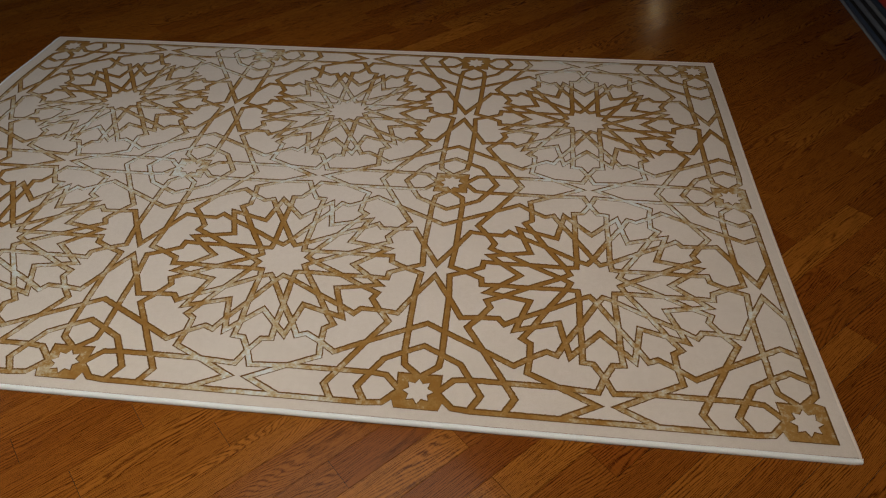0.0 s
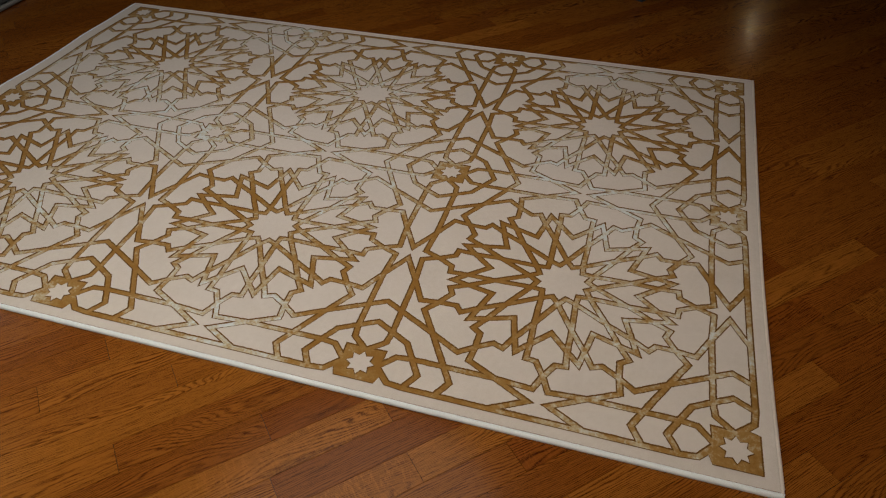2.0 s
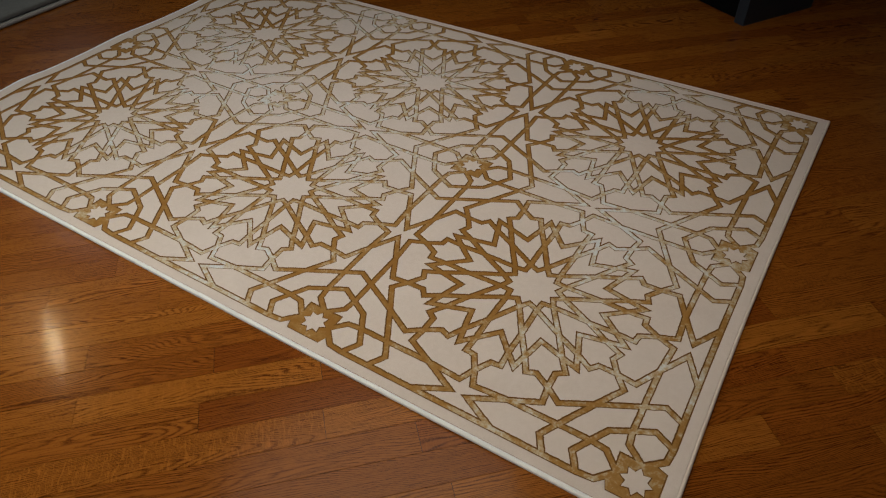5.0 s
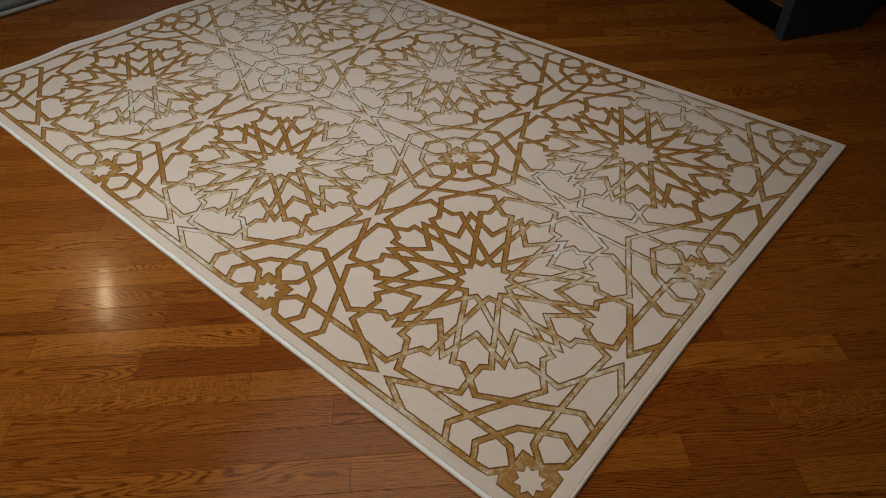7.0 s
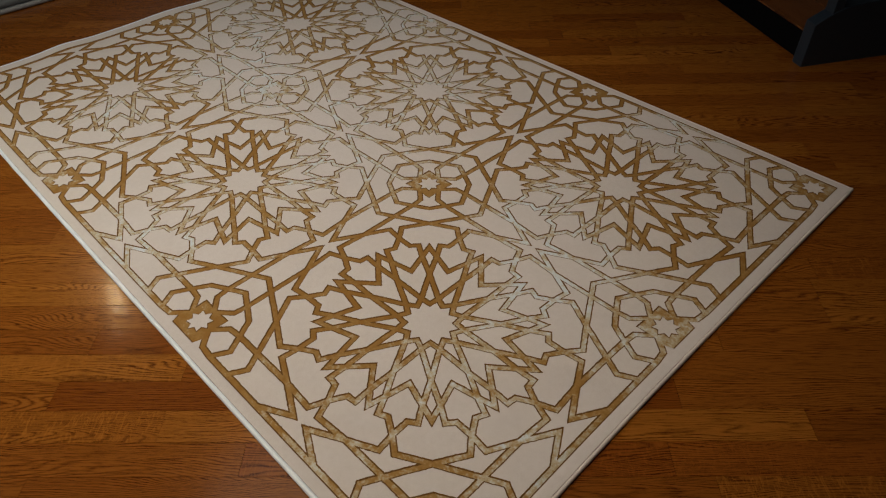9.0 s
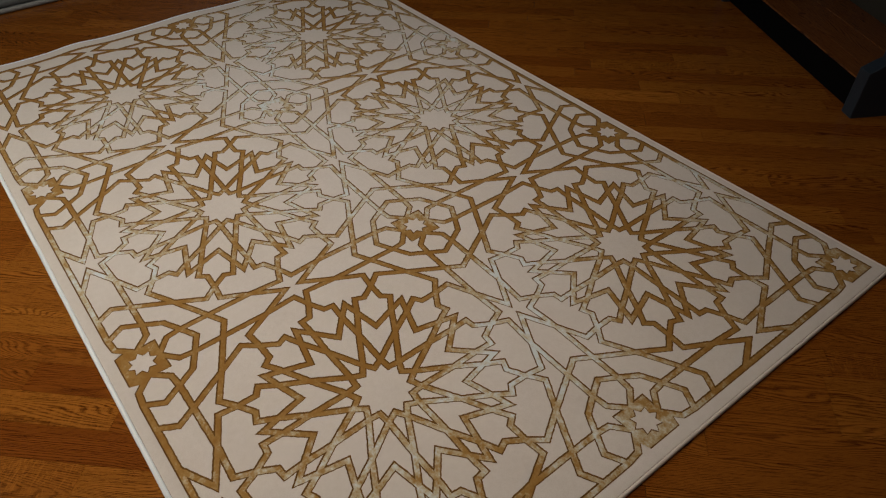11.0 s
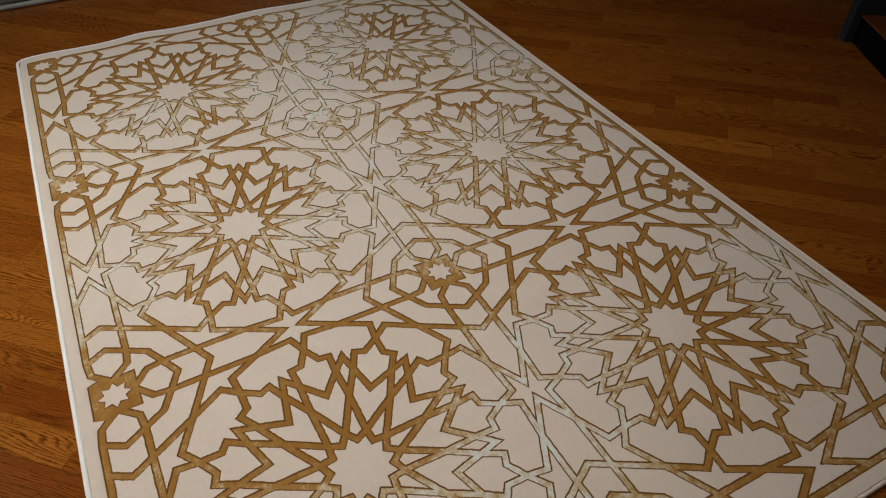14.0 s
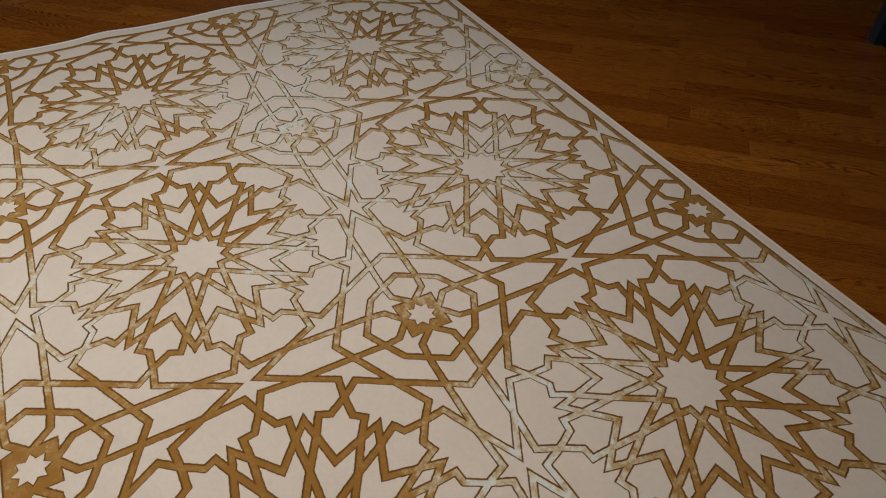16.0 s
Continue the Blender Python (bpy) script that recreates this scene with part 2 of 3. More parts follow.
def strap_lines():
    """The centre lines of the interlace, in cells: a twelve-fold rosette in every cell, an eight-fold star on every corner."""
    lines, known = set(), {}

    def snap(p):
        key = (round(p[0] / 0.004), round(p[1] / 0.004))
        for i in (0, -1, 1):
            for j in (0, -1, 1):
                q = known.get((key[0] + i, key[1] + j))
                if q and abs(q[0] - p[0]) + abs(q[1] - p[1]) < 0.004:
                    return q
        known[key] = (p[0], p[1])
        return known[key]

    def add(*pts):
        for p, q in zip(pts, pts[1:]):
            p, q = snap(p), snap(q)
            if p != q:
                lines.add((min(p, q), max(p, q)))

    for cx in range(NX):
        for cy in range(NY):
            def at(p):
                return (p[0] + cx, p[1] + cy)

            for k in range(0, 360, 30):
                for s in (1, -1):
                    star = [polar(0.079, k + 15 * s), polar(0.105, k), polar(0.213, k - 15 * s), polar(0.298, k - 19.7 * s), polar(0.355, k - 20.9 * s), polar(0.355, k - 25.7 * s), polar(0.403, k - 30 * s), polar(0.455, k - (30 + 2.7) * s)]
                    add(*[at(p) for p in star])
                    add(*[at(p) for p in (polar(0.233, k), polar(0.298, k + 10.3 * s), polar(0.344, k + 15 * s))])
            # the field between rosette, corner stars and the stars on the cell's sides, eight times mirrored
            for quarter in range(4):
                for flip in (1, -1):
                    def turn(p, quarter=quarter, flip=flip):
                        u, v = p[0] * flip, p[1]
                        for _ in range(quarter):
                            u, v = -v, u
                        return (u + 0.5 + cx, v + 0.5 + cy)

                    o120 = [0.455 * math.cos(radians(122.7)), 0.455 * math.sin(radians(122.7))]
                    o120b = [0.455 * math.cos(radians(117.3)), 0.455 * math.sin(radians(117.3))]
                    o150 = [-o120[1], -o120[0]]
                    o90 = [0.455 * math.cos(radians(92.7)), 0.455 * math.sin(radians(92.7))]
                    cross, side, tip = (-0.271, 0.447), (-0.125, 0.447), (-0.028, 0.5)
                    add(*[turn(p) for p in (o150, (-0.333, 0.333), cross, (-0.242, 0.5))])
                    add(*[turn(p) for p in (o120b, side, tip)])
                    add(*[turn(p) for p in ((-0.45, 0.5), (-0.407, 0.452), (-0.362, 0.447), cross, side, o90)])
                    add(*[turn(p) for p in ((-0.393, 0.393), (-0.362, 0.447), (-0.333, 0.5))])
                    add(*[turn(p) for p in ((-0.45, 0.5), (-0.448, 0.448))])
    # the half motifs outside the outermost corners, closed by a straight frame
    for n, length, put in ((NX, NX, lambda u, v: (u, -v)), (NX, NX, lambda u, v: (u, NY + v)), (NY, NY, lambda u, v: (-v, u)), (NY, NY, lambda u, v: (NX + v, u))):
        for i in range(n + 1):
            for s in (1, -1):
                if not 0 <= i + s * 0.5 <= n:
                    continue
                add(*[put(i + s * u, v) for u, v in ((0.05, 0), (0.093, 0.048), (0.138, SIDE), (0.229, SIDE), (0.375, SIDE), (0.5, SIDE))])
                add(put(i + s * 0.138, SIDE), put(i + s * 0.167, 0))
                add(put(i + s * 0.229, SIDE), put(i + s * 0.258, 0))
                add(put(i + s * 0.375, SIDE), put(i + s * 0.472, 0))
                add(put(i + s * 0.05, 0), put(i + s * 0.052, 0.052))
            add(put(i - 0.052, 0.052), put(i + 0.052, 0.052))
    return lines


def faces_of(lines):
    """The fields that the lines enclose, each as a counter-clockwise ring of corners."""
    near = {}
    for p, q in lines:
        near.setdefault(p, set()).add(q)
        near.setdefault(q, set()).add(p)
    order = {p: sorted(qs, key=lambda q, p=p: math.atan2(q[1] - p[1], q[0] - p[0])) for p, qs in near.items()}
    used, rings = set(), []
    for p in order:
        for q in order[p]:
            if (p, q) in used:
                continue
            ring, a, b = [], p, q
            while (a, b) not in used:
                used.add((a, b))
                ring.append(a)
                around = order[b]
                a, b = b, around[(around.index(a) - 1) % len(around)]
            area = sum(u[0] * v[1] - v[0] * u[1] for u, v in zip(ring, ring[1:] + ring[:1])) / 2
            if len(ring) > 2:
                rings.append((area, ring))
    return rings


def shrink(ring, by, steps=4):
    """The ring drawn inwards by a distance; sides that vanish are dropped."""
    pts = [Vector(p) for p in ring]
    for _ in range(steps):
        d = by / steps
        if len(pts) < 3:
            return None
        lines = []
        for a, b in zip(pts, pts[1:] + pts[:1]):
            t = (b - a).normalized()
            lines.append((a + Vector((-t.y, t.x)) * d, t))
        out = []
        for i in range(len(pts)):
            (p, t), (q, s) = lines[i - 1], lines[i]
            den = t.x * s.y - t.y * s.x
            if abs(den) < 0.08:
                out.append((p + t * (pts[i] - p).dot(t) + q + s * (pts[i] - q).dot(s)) / 2)
            else:
                w = q - p
                out.append(p + t * ((w.x * s.y - w.y * s.x) / den))
        keep, n = [], len(pts)
        bad = {i for i in range(n) if (out[(i + 1) % n] - out[i]).dot(pts[(i + 1) % n] - pts[i]) <= 0}
        i = 0
        while i < n:
            if i in bad and i + 1 < n:
                keep.append((out[i] + out[i + 1]) / 2)
                i += 2
            else:
                keep.append(out[i])
                i += 1
        pts = keep
    return pts


def ragged(rings):
    """The rings with short steps along their sides, each a little off line, as sheared pile is."""
    outer, n = rings[0], len(rings[0])
    counts = [max(1, round((Vector(outer[(i + 1) % n]) - Vector(outer[i])).length / 0.0055)) for i in range(n)]
    made = []
    for r in rings:
        ring = []
        for i in range(n):
            a, b = Vector(r[i]), Vector(r[(i + 1) % n])
            t = (b - a).normalized()
            for j in range(counts[i]):
                p = a.lerp(b, j / counts[i])
                if 0 < j:
                    q = Vector(outer[i]).lerp(Vector(outer[(i + 1) % n]), j / counts[i])
                    p = p + Vector((-t.y, t.x)) * (0.0011 * noise.noise((q.x * 110, q.y * 110, 5.0)) + 0.0007 * noise.noise((q.x * 330, q.y * 330, 2.0)))
                ring.append(p)
        made.append(ring)
    return made


def metres(p):
    return (p[0] * CELL_X, p[1] * CELL_Y)


def cushion(outer, mid, inner, bm=None):
    """A raised field of pile: steep carved sides, a softly rounded edge and a level top."""
    bm = bm or bmesh.new()
    rows = []
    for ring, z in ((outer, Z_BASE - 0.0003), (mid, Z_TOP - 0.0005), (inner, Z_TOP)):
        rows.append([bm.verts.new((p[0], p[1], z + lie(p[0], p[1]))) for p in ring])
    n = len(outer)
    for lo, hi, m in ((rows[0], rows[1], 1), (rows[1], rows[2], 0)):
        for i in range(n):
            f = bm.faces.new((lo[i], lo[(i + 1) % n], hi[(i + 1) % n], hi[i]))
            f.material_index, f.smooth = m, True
    bm.faces.new(rows[2])
    return bm


rug = new("rug")
tagged(rug, "ivory carved-pile rug with a gold interlaced star lattice", "rug")
fields = []
for area, ring in faces_of(strap_lines()):
    if area <= 0.00003:
        continue
    real = [metres(p) for p in ring]
    cx = sum(p[0] for p in ring) / len(ring)
    cy = sum(p[1] for p in ring) / len(ring)
    corner = abs(cx - round(cx)) < 0.02 and abs(cy - round(cy)) < 0.02 and len(ring) in (8, 7, 6, 5)
    if corner:
        nx, ny = round(cx), round(cy)
        rings = []
        for grow in (-0.0022, 0.0014, 0.0022):
            rings.append([((nx * CELL_X) + (r * 0.89 - grow) * math.cos(a), (ny * CELL_Y) + (r * 0.89 - grow) * math.sin(a)) for a, r in ((math.pi * j / 8, 0.043 if j % 2 == 0 else 0.0285) for j in range(16))])
        fields.append((nx * CELL_X, ny * CELL_Y, rings))
        continue
    rings = [shrink(real, HALF - 0.0032)]
    if rings[0] is None or len(rings[0]) < 3:
        continue
    for extra in (0.0042, 0.0010):
        more = shrink(rings[-1], extra, 1)
        if more is None or len(more) != len(rings[0]):
            more = rings[-1]
        rings.append([Vector(p) for p in more])
    fields.append((cx * CELL_X, cy * CELL_Y, ragged(rings)))
fields.sort(key=lambda f: (f[0] - 2.3) ** 2 + (f[1] - 0.5) ** 2)
for x, y, rings in fields[:300]:
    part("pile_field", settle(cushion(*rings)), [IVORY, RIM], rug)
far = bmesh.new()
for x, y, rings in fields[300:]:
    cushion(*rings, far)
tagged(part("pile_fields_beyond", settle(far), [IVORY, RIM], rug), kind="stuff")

# woven ground under the raised fields
bm = bmesh.new()
NXS, NYS = 140, 90
BX0, BX1, BY0, BY1 = -0.064, 3 * CELL_X + 0.064, -0.062, 2 * CELL_Y + 0.062
grid = [[bm.verts.new((BX0 + (BX1 - BX0) * i / NXS, BY0 + (BY1 - BY0) * j / NYS, 0)) for j in range(NYS + 1)] for i in range(NXS + 1)]
for col in grid:
    for v in col:
        v.co.z = Z_BASE + lie(v.co.x, v.co.y)
for i in range(NXS):
    for j in range(NYS):
        bm.faces.new((grid[i][j], grid[i + 1][j], grid[i + 1][j + 1], grid[i][j + 1])).smooth = True
rim = [e for e in bm.edges if e.is_boundary]
low = bmesh.ops.extrude_edge_only(bm, edges=rim)
for v in low["geom"]:
    if isinstance(v, bmesh.types.BMVert):
        v.co.z = lie(v.co.x, v.co.y) * 0.9 + 0.0004
# how far the ground has gone over to silver, 0 to 9, by quarters of a cell: a row for each step across the rug
FADE = ((1, 2, 3, 4, 1, 5, 6, 2, 1, 3, 4, 3), (0, 3, 6, 4, 3, 4, 3, 3, 1, 1, 5, 5), (0, 1, 4, 3, 2, 1, 5, 4, 0, 0, 5, 3), (1, 3, 6, 6, 5, 5, 6, 5, 1, 4, 7, 5),
        (3, 5, 6, 6, 5, 6, 5, 4, 2, 7, 6, 4), (5, 6, 4, 3, 3, 4, 5, 2, 2, 5, 3, 1), (3, 1, 4, 3, 1, 6, 5, 1, 1, 0, 1, 3), (2, 3, 4, 6, 4, 2, 3, 1, 1, 6, 5, 3))


def fade_at(x, y):
    """The level of FADE at a place on the flat rug, eased between neighbouring quarters."""
    u, v = x / CELL_X * 4 - 0.5, y / CELL_Y * 4 - 0.5
    u, v = min(max(u, 0), 10.999), min(max(v, 0), 6.999)
    i, j = int(u), int(v)
    a, b = [w * w * (3 - 2 * w) for w in (u - i, v - j)]
    return (FADE[j][i] * (1 - a) + FADE[j][i + 1] * a) * (1 - b) + (FADE[j + 1][i] * (1 - a) + FADE[j + 1][i + 1] * a) * b


layer = bm.verts.layers.float.new("fade")
for v in bm.verts:
    v[layer] = fade_at(v.co.x, v.co.y)
part("woven_ground", settle(bm), GOLD, rug, "old gold ground fading to pale silver blue")

# plain margin between the frame of the lattice and the bound edge
def margin_side(length, put, corner_a, corner_b):
    """One side of the margin, as a strip from the frame's outer line to the binding."""
    path = []
    for i in range(length + 1):
        for s in (-1, 1):
            node = [(i + s * u, v) for u, v in ((0.5, SIDE), (0.375, SIDE), (0.229, SIDE), (0.138, SIDE), (0.093, 0.048), (0.064, 0.018), (0.052, 0.052))]
            if s == 1:
                node = node[::-1]
            if 0 <= i + s * 0.5 <= length:
                path += [p for p in node if not path or abs(p[0] - path[-1][0]) > 1e-6]
            else:
                path.append((i + s * 0.052, 0.052))
    corners = [Vector(metres(put(u, v))) for u, v in path]
    inner = []
    for p, q in zip(corners, corners[1:]):
        n = max(1, round((q - p).length / 0.02))
        inner += [p.lerp(q, j / n) for j in range(n)]
    return inner + [corners[-1]]


def strip(inner, outward, a, b):
    bm = bmesh.new()
    along = Vector((-outward.y, outward.x))
    n = len(inner)
    shifted = []
    for i, p in enumerate(inner):
        t0 = (p - inner[i - 1]).normalized() if i else None
        t1 = (inner[i + 1] - p).normalized() if i < n - 1 else None
        ns = [Vector((-t.y, t.x)) for t in (t0, t1) if t]
        ns = [q if q.dot(outward) > -0.5 else -q for q in ns]
        if len(ns) == 2:
            m = (ns[0] + ns[1]).normalized()
            shifted.append(p + m * HALF / max(0.45, m.dot(ns[0])))
        else:
            shifted.append(p + outward * HALF + along * (HALF if i == 0 else -HALF) * (1 if (b - a).dot(along) < 0 else -1))
    rows = []
    for i, p in enumerate(shifted):
        f = 0.0 if i == 0 else 1.0 if i == n - 1 else (p - a).dot((b - a).normalized()) / (b - a).length
        q = a + (b - a) * f
        toward = (q - p).normalized()
        row = []
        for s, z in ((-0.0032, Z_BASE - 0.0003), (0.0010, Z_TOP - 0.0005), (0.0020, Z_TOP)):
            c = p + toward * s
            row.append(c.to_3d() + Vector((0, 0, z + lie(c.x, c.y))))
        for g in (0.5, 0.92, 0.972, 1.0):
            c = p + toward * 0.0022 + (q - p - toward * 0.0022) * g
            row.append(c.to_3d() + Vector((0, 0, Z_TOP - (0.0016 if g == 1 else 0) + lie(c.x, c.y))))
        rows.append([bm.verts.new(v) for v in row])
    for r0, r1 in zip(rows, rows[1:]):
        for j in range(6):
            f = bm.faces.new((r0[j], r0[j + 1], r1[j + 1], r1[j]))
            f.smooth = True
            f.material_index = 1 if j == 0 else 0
    bmesh.ops.recalc_face_normals(bm, faces=bm.faces)
    if sum(f.normal.z * f.calc_area() for f in bm.faces) < 0:
        bmesh.ops.reverse_faces(bm, faces=bm.faces)
    return bm


IN = 0.0085
ca, cb, cc, cd = Vector((RUG_X0 + IN, RUG_Y0 + IN)), Vector((RUG_X1 - IN, RUG_Y0 + IN)), Vector((RUG_X1 - IN, RUG_Y1 - IN)), Vector((RUG_X0 + IN, RUG_Y1 - IN))
for length, put, out, a, b in ((NX, lambda u, v: (NX - u, -v), Vector((0, -1)), cb, ca), (NX, lambda u, v: (u, NY + v), Vector((0, 1)), cd, cc),
                               (NY, lambda u, v: (-v, u), Vector((-1, 0)), ca, cd), (NY, lambda u, v: (NX + v, NY - u), Vector((1, 0)), cc, cb)):
    part("margin", settle(strip(margin_side(length, put, a, b), out, a, b)), [IVORY, RIM], rug, "plain ivory pile margin")


def bound_edge(a, b, out, wide):
    """A rounded, overlocked edge roll with a fine groove on its inner side."""
    bm = bmesh.new()
    steps = max(8, int((b - a).length / 0.02))
    rows = []
    for i in range(steps + 1):
        c = a + (b - a) * i / steps
        wob = 0.0007 * noise.noise((c.x * 9, c.y * 9, 3.3))
        row = []
        for j, (d, z) in enumerate(((0.0002, 0.0100), (0.0011, 0.0121), (0.0030, 0.0131), (0.0052, 0.0129), (0.0072, 0.0117), (0.0088, 0.0090), (0.0092, 0.0045), (0.0084, 0.0004))):
            q = c + out * (d * wide + wob)
            row.append(bm.verts.new((q.x, q.y, z + lie(c.x, c.y) * (1.0 if j < 5 else 0.85))))
        rows.append(row)
    for r0, r1 in zip(rows, rows[1:]):
        for j in range(7):
            bm.faces.new((r0[j], r1[j], r1[j + 1], r0[j + 1])).smooth = True
    bmesh.ops.recalc_face_normals(bm, faces=bm.faces)
    return bm


# +x and +y sides get the warm-light tint, the others the cool-light tint
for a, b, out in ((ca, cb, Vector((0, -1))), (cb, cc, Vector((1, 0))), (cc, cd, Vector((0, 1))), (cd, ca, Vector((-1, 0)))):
    part("bound_edge", settle(bound_edge(a - (b - a).normalized() * 0.008, b + (b - a).normalized() * 0.008, out, 1.0 if out.x + out.y > 0 else 1.35)), WARM_LIT_EDGE if out.x + out.y > 0 else COOL_LIT_EDGE, rug, "overlocked edge, tinted ivory as in warm light" if out.x + out.y > 0 else "white overlocked edge, tinted blue as in cool light")

# ---- display bench ----
bench = new("display_bench")
bench.matrix_world = pose(2.308, 2.571, 0, 0, 0, 149.5)
tagged(bench, "low display bench with blue-black end frames and a brown oak shelf", "bench")
LEN, DEEP = 1.193, 0.46


def foot_block(x):
    """A slab foot whose top slopes up from the front to the upright behind it."""
    bm = bmesh.new()
    outline = ((0, 0), (-0.004, 0.185), (-0.055, 0.214), (-0.13, 0.248), (-DEEP, 0.27), (-DEEP, 0))
    faces = [bm.faces.new([bm.verts.new((x + dx, y, z)) for y, z in outline]) for dx in (0, 0.060)]
    n = len(outline)
    sides = [list(f.verts) for f in faces]
    for i in range(n):
        bm.faces.new((sides[0][i], sides[0][(i + 1) % n], sides[1][(i + 1) % n], sides[1][i]))
    bmesh.ops.recalc_face_normals(bm, faces=bm.faces)
    bmesh.ops.bevel(bm, geom=list(bm.edges), offset=0.003, segments=2, affect="EDGES", profile=0.5)
    return bm


for x in (0.0, LEN - 0.060):
    part("foot", foot_block(x), NAVY, bench, "blue-black painted slab foot")
    part("upright", box(x + 0.004, -0.115, 0.215, x + 0.056, -0.072, 0.62, 0.003), NAVY, bench, "blue-black painted upright")
SHELF = oak_material("shelf_oak", (0.13, 0.044, 0.011), (0.22, 0.080, 0.019), (0.29, 0.115, 0.028), 0.42)
for y0, y1 in ((-0.118, -0.034), (-0.27, -0.121), (-0.425, -0.273)):
    part("shelf_board", box(0.062, y0, 0.118 if y1 > -0.1 else 0.100, LEN - 0.062, y1, 0.126 if y1 > -0.1 else 0.123, 0.002), SHELF, bench, "brown oak shelf board")
# near-black strip that stands in for the deep shade below the shelf
GAP_SHADE = paint_material("shelf_gap_shade", (0.0022, 0.0022, 0.0026), 0.9)
GAP_SHADE.node_tree.nodes["Principled BSDF"].inputs["Specular IOR Level"].default_value = 0.08
part("front_rail", box(0.062, -0.052, 0.004, LEN - 0.062, -0.0335, 0.117, 0.002), GAP_SHADE, bench, "black strip standing in for the shade under the shelf")
part("back_panel", box(0.062, -0.455, 0.05, LEN - 0.062, -0.430, 0.60, 0.002), paint_material("umber_paint", (0.045, 0.040, 0.030), 0.6), bench, "dark umber back panel")
part("bench_top", box(-0.02, -DEEP - 0.02, 0.621, LEN + 0.02, -0.02, 0.655, 0.005), SHELF, bench, "brown oak top board")

# ---- carpets at the sides ----
FOLD = [((0.20, 0.22, 0.25), "grey", 0.006), ((0.035, 0.052, 0.09), "navy", 0.024), ((0.006, 0.006, 0.008), "black", 0.007), ((0.12, 0.14, 0.175), "slate", 0.022), ((0.014, 0.015, 0.019), "charcoal", 0.016), ((0.17, 0.19, 0.22), "steel grey", 0.014), ((0.022, 0.036, 0.065), "midnight blue", 0.02), ((0.38, 0.024, 0.018), "red", 0.03)]


def folded_carpet(x0, x1, y0, y1, z, thick, mat, label, group):
    bm = box(x0, y0, z, x1, y1, z + thick, thick * 0.42, segments=3)
    for f in bm.faces:
        f.smooth = True
    ob = part("folded_carpet", bm, mat, None)
    return tagged(ob, label, "carpet", group)


rise, step = 0.001, 0.0
for colour, word, thick in FOLD:
    cloth = pile_material("carpet_" + word.replace(" ", "_"), c4(*colour), c4(*[min(1, v * 1.4) for v in colour]), 0.1)
    folded_carpet(3.558 + step, 4.9, 1.3, 4.4, rise, thick, cloth, f"folded {word} carpet in a flat stack on the oak floor", "stack of folded carpets")
    rise, step = rise + thick + 0.0005, step + 0.006
GREY = pile_material("grey_carpet", c4(0.12, 0.135, 0.14), c4(0.20, 0.215, 0.22), 0.1)
PALE = pile_material("pale_grey_edge", c4(0.34, 0.36, 0.37), c4(0.46, 0.48, 0.49), 0.1)
folded_carpet(-2.4, -0.797, -1.4, 3.4, 0.001, 0.020, PALE, "pale grey carpet with a thick rounded edge", "grey carpets in a low stack")
folded_carpet(-2.4, -0.815, -1.4, 3.4, 0.0215, 0.026, GREY, "ribbed grey carpet lying flat on a paler one", "grey carpets in a low stack")

# ---- oak strip floor, last ----
ANGLE, WIDE, SHIFT = 45.38, 0.0890, 0.0330
JOINTS = {-23: [2.538], -22: [1.537, 2.307], -21: [1.015, 2.551], -20: [0.713, 1.490], -19: [1.275, 2.812], -18: [0.976, 2.523], -17: [0.675], -16: [1.010], -15: [0.679, 2.99],
          -14: [0.424], -13: [0.851], -12: [0.535], -10: [0.451], -1: [2.874], 0: [2.674], 1: [2.952], 2: [2.828], 3: [2.678], 5: [2.486], 7: [2.466], 8: [2.197, 3.0],
          10: [2.203], 11: [2.427], 12: [2.735], 13: [3.086], 15: [2.672]}
# boards that stand out: row, a place along it, kind of board
CHOSEN = ((-16, 1.2, "dark"), (-19, 1.1, "flecked"), (-15, 0.5, "pale"), (-13, 1.0, "pale"), (-17, 0.9, "pale"), (-14, 0.8, "pale"), (-21, 2.7, "flecked"), (-19, 2.6, "pale"), (15, 2.8, "pale"),
          (12, 2.9, "pale"), (2, 2.7, "pale"), (5, 2.7, "flecked"), (-20, 1.7, "dark"), (-18, 2.3, "dark"), (-20, 2.6, "dark"), (-22, 2.6, "dark"))
CO, SI = math.cos(radians(ANGLE)), math.sin(radians(ANGLE))
floor = new("floor")
floor.matrix_world = pose(0, 0, 0, 0, 0, ANGLE)
tagged(floor, "glossy varnished oak strip floor laid diagonally", "floor", kind="structure")
rng = random.Random(7)


def clip_ring(ring):
    """The part of a strip, in the floor's own axes, that lies inside the room."""
    for axis, sign, limit in ((0, 1, X0 - 0.1), (0, -1, -X1 - 0.1), (1, 1, Y0 - 0.1), (1, -1, -Y1 - 0.1)):
        out = []
        for a, b in zip(ring, ring[1:] + ring[:1]):
            da, db = [sign * ((CO * p[0] - SI * p[1]) if axis == 0 else (SI * p[0] + CO * p[1])) - limit for p in (a, b)]
            if da >= 0:
                out.append(a)
            if da * db < 0:
                f = da / (da - db)
                out.append((a[0] + (b[0] - a[0]) * f, a[1] + (b[1] - a[1]) * f))
        ring = out
        if len(ring) < 3:
            return None
    return ring


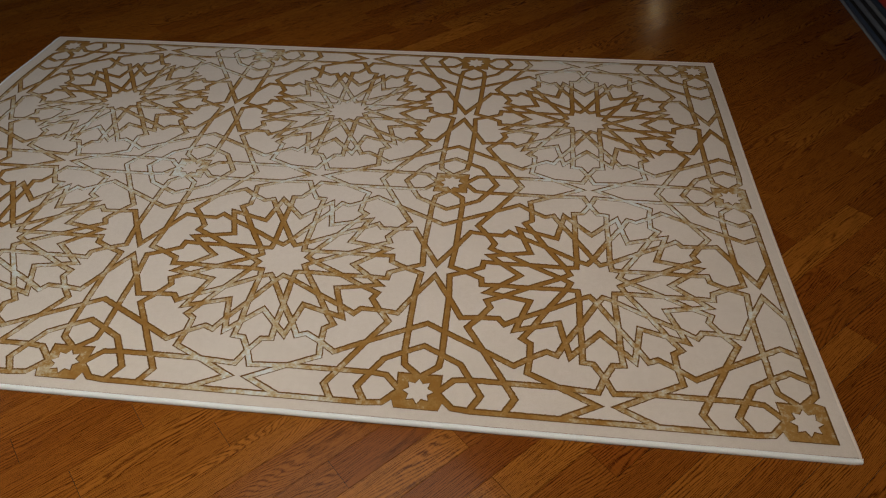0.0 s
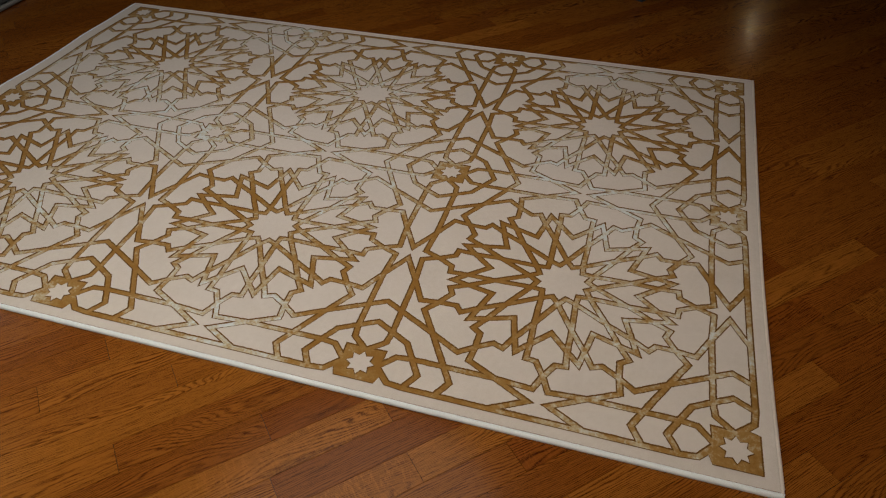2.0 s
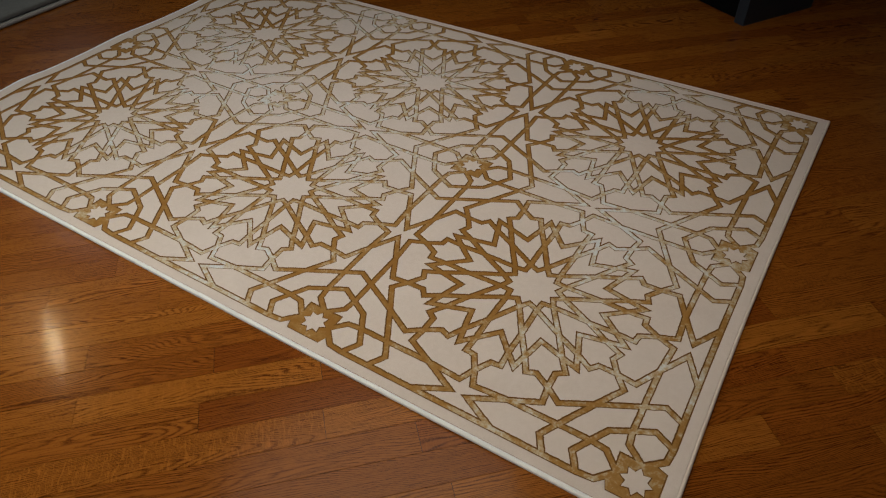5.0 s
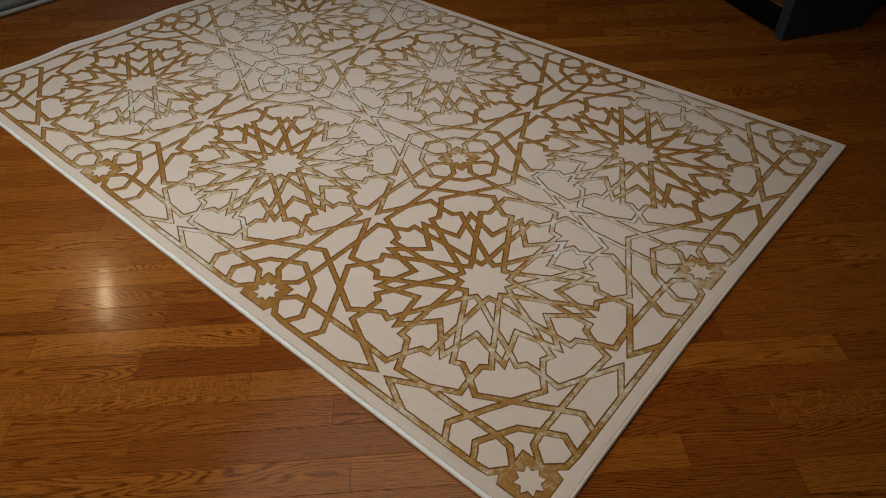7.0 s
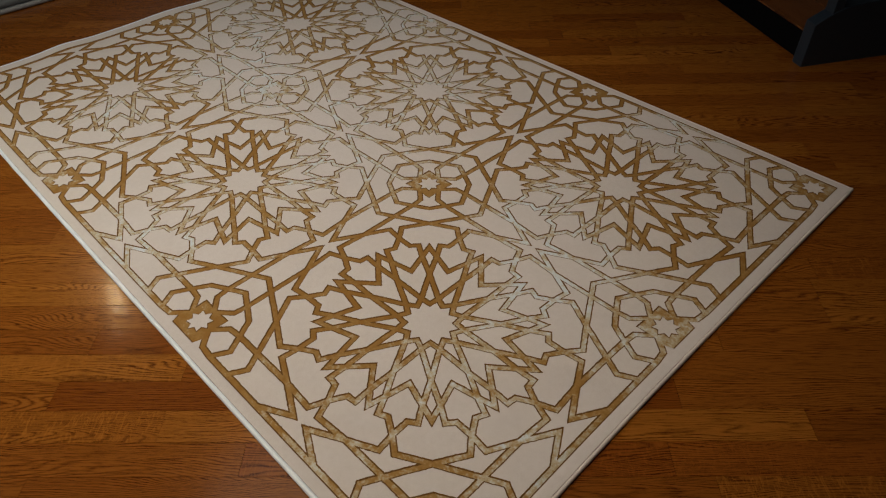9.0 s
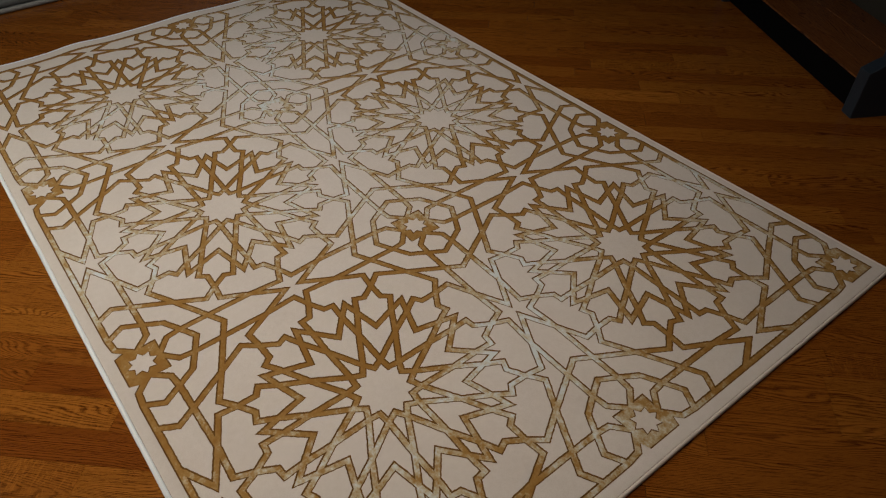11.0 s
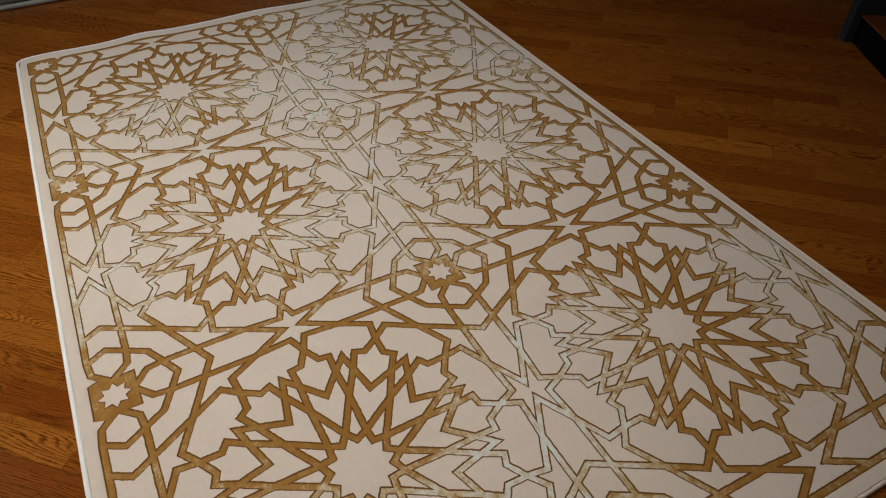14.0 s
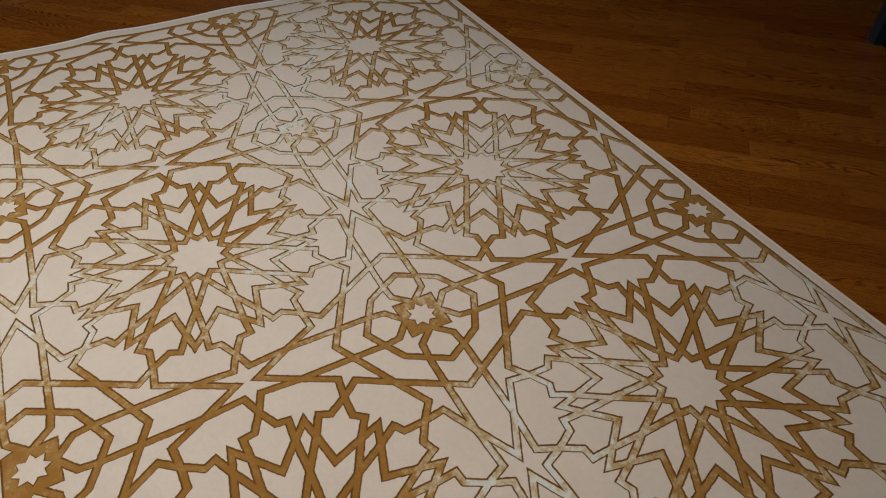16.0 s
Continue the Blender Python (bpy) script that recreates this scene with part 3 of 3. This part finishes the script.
def strip_mesh(ring, bm):
    """One floor strip: a level face with a real joint round it."""
    top = shrink(ring, 0.0006, 1)
    if not top or len(top) != len(ring):
        return
    rows = [[bm.verts.new((p[0], p[1], z)) for p in top] for z in (-0.012, 0.0)]
    for lo, hi in zip(rows, rows[1:]):
        for i in range(len(ring)):
            bm.faces.new((lo[i], lo[(i + 1) % len(ring)], hi[(i + 1) % len(ring)], hi[i]))
    bm.faces.new(rows[1])


rest = bmesh.new()
near_count = 0
corners = [(CO * x + SI * y, -SI * x + CO * y) for x in (X0, X1) for y in (Y0, Y1)]
lo_a, hi_a = min(c[0] for c in corners), max(c[0] for c in corners)
lo_r, hi_r = int(min(c[1] for c in corners) / WIDE) - 1, int(max(c[1] for c in corners) / WIDE) + 1
for row in range(lo_r, hi_r + 1):
    cuts = [lo_a - 0.3 + rng.random() * 0.5]
    while cuts[-1] < hi_a + 0.3:
        cuts.append(cuts[-1] + rng.choice((0.38, 0.5, 0.62, 0.75, 0.9, 1.05)) * rng.uniform(0.85, 1.15))
    fixed = JOINTS.get(row, ())
    if fixed:
        cuts = sorted([c for c in cuts if c < min(fixed) - 0.45 or c > max(fixed) + 0.45] + list(fixed))
    for a, b in zip(cuts, cuts[1:]):
        low, top = row * WIDE + SHIFT, (row + 1) * WIDE + SHIFT
        ring = clip_ring([(a, low), (b, low), (b, top), (a, top)])
        if not ring:
            continue
        mx, my = (a + b) / 2, (row + 0.5) * WIDE + SHIFT
        wx, wy = CO * mx - SI * my, SI * mx + CO * my
        inside = 0.25 < wx < 2.5 and 0.3 < wy < 1.5
        if -0.6 < wx < 3.7 and -1.0 < wy < 2.9 and not inside and near_count < 300:
            near_count += 1
            bm = bmesh.new()
            strip_mesh([(p[0] - mx, p[1] - my) for p in ring], bm)
            ob = part("oak_strip", bm, BOARDS.get(([k for r, u, k in CHOSEN if r == row and a < u < b] or [""])[0], OAK), floor)
            ob.location = (mx, my, 0)
        else:
            strip_mesh(ring, rest)
tagged(part("oak_strips_beyond", rest, OAK, floor), kind="stuff")
tagged(part("floor_bed", box(X0 - 0.15, Y0 - 0.15, -0.06, X1 + 0.15, Y1 + 0.15, -0.004), paint_material("joint_dust", (0.02, 0.009, 0.004), 0.9), None), "dark bed under the oak strips", "floor bed", kind="structure")
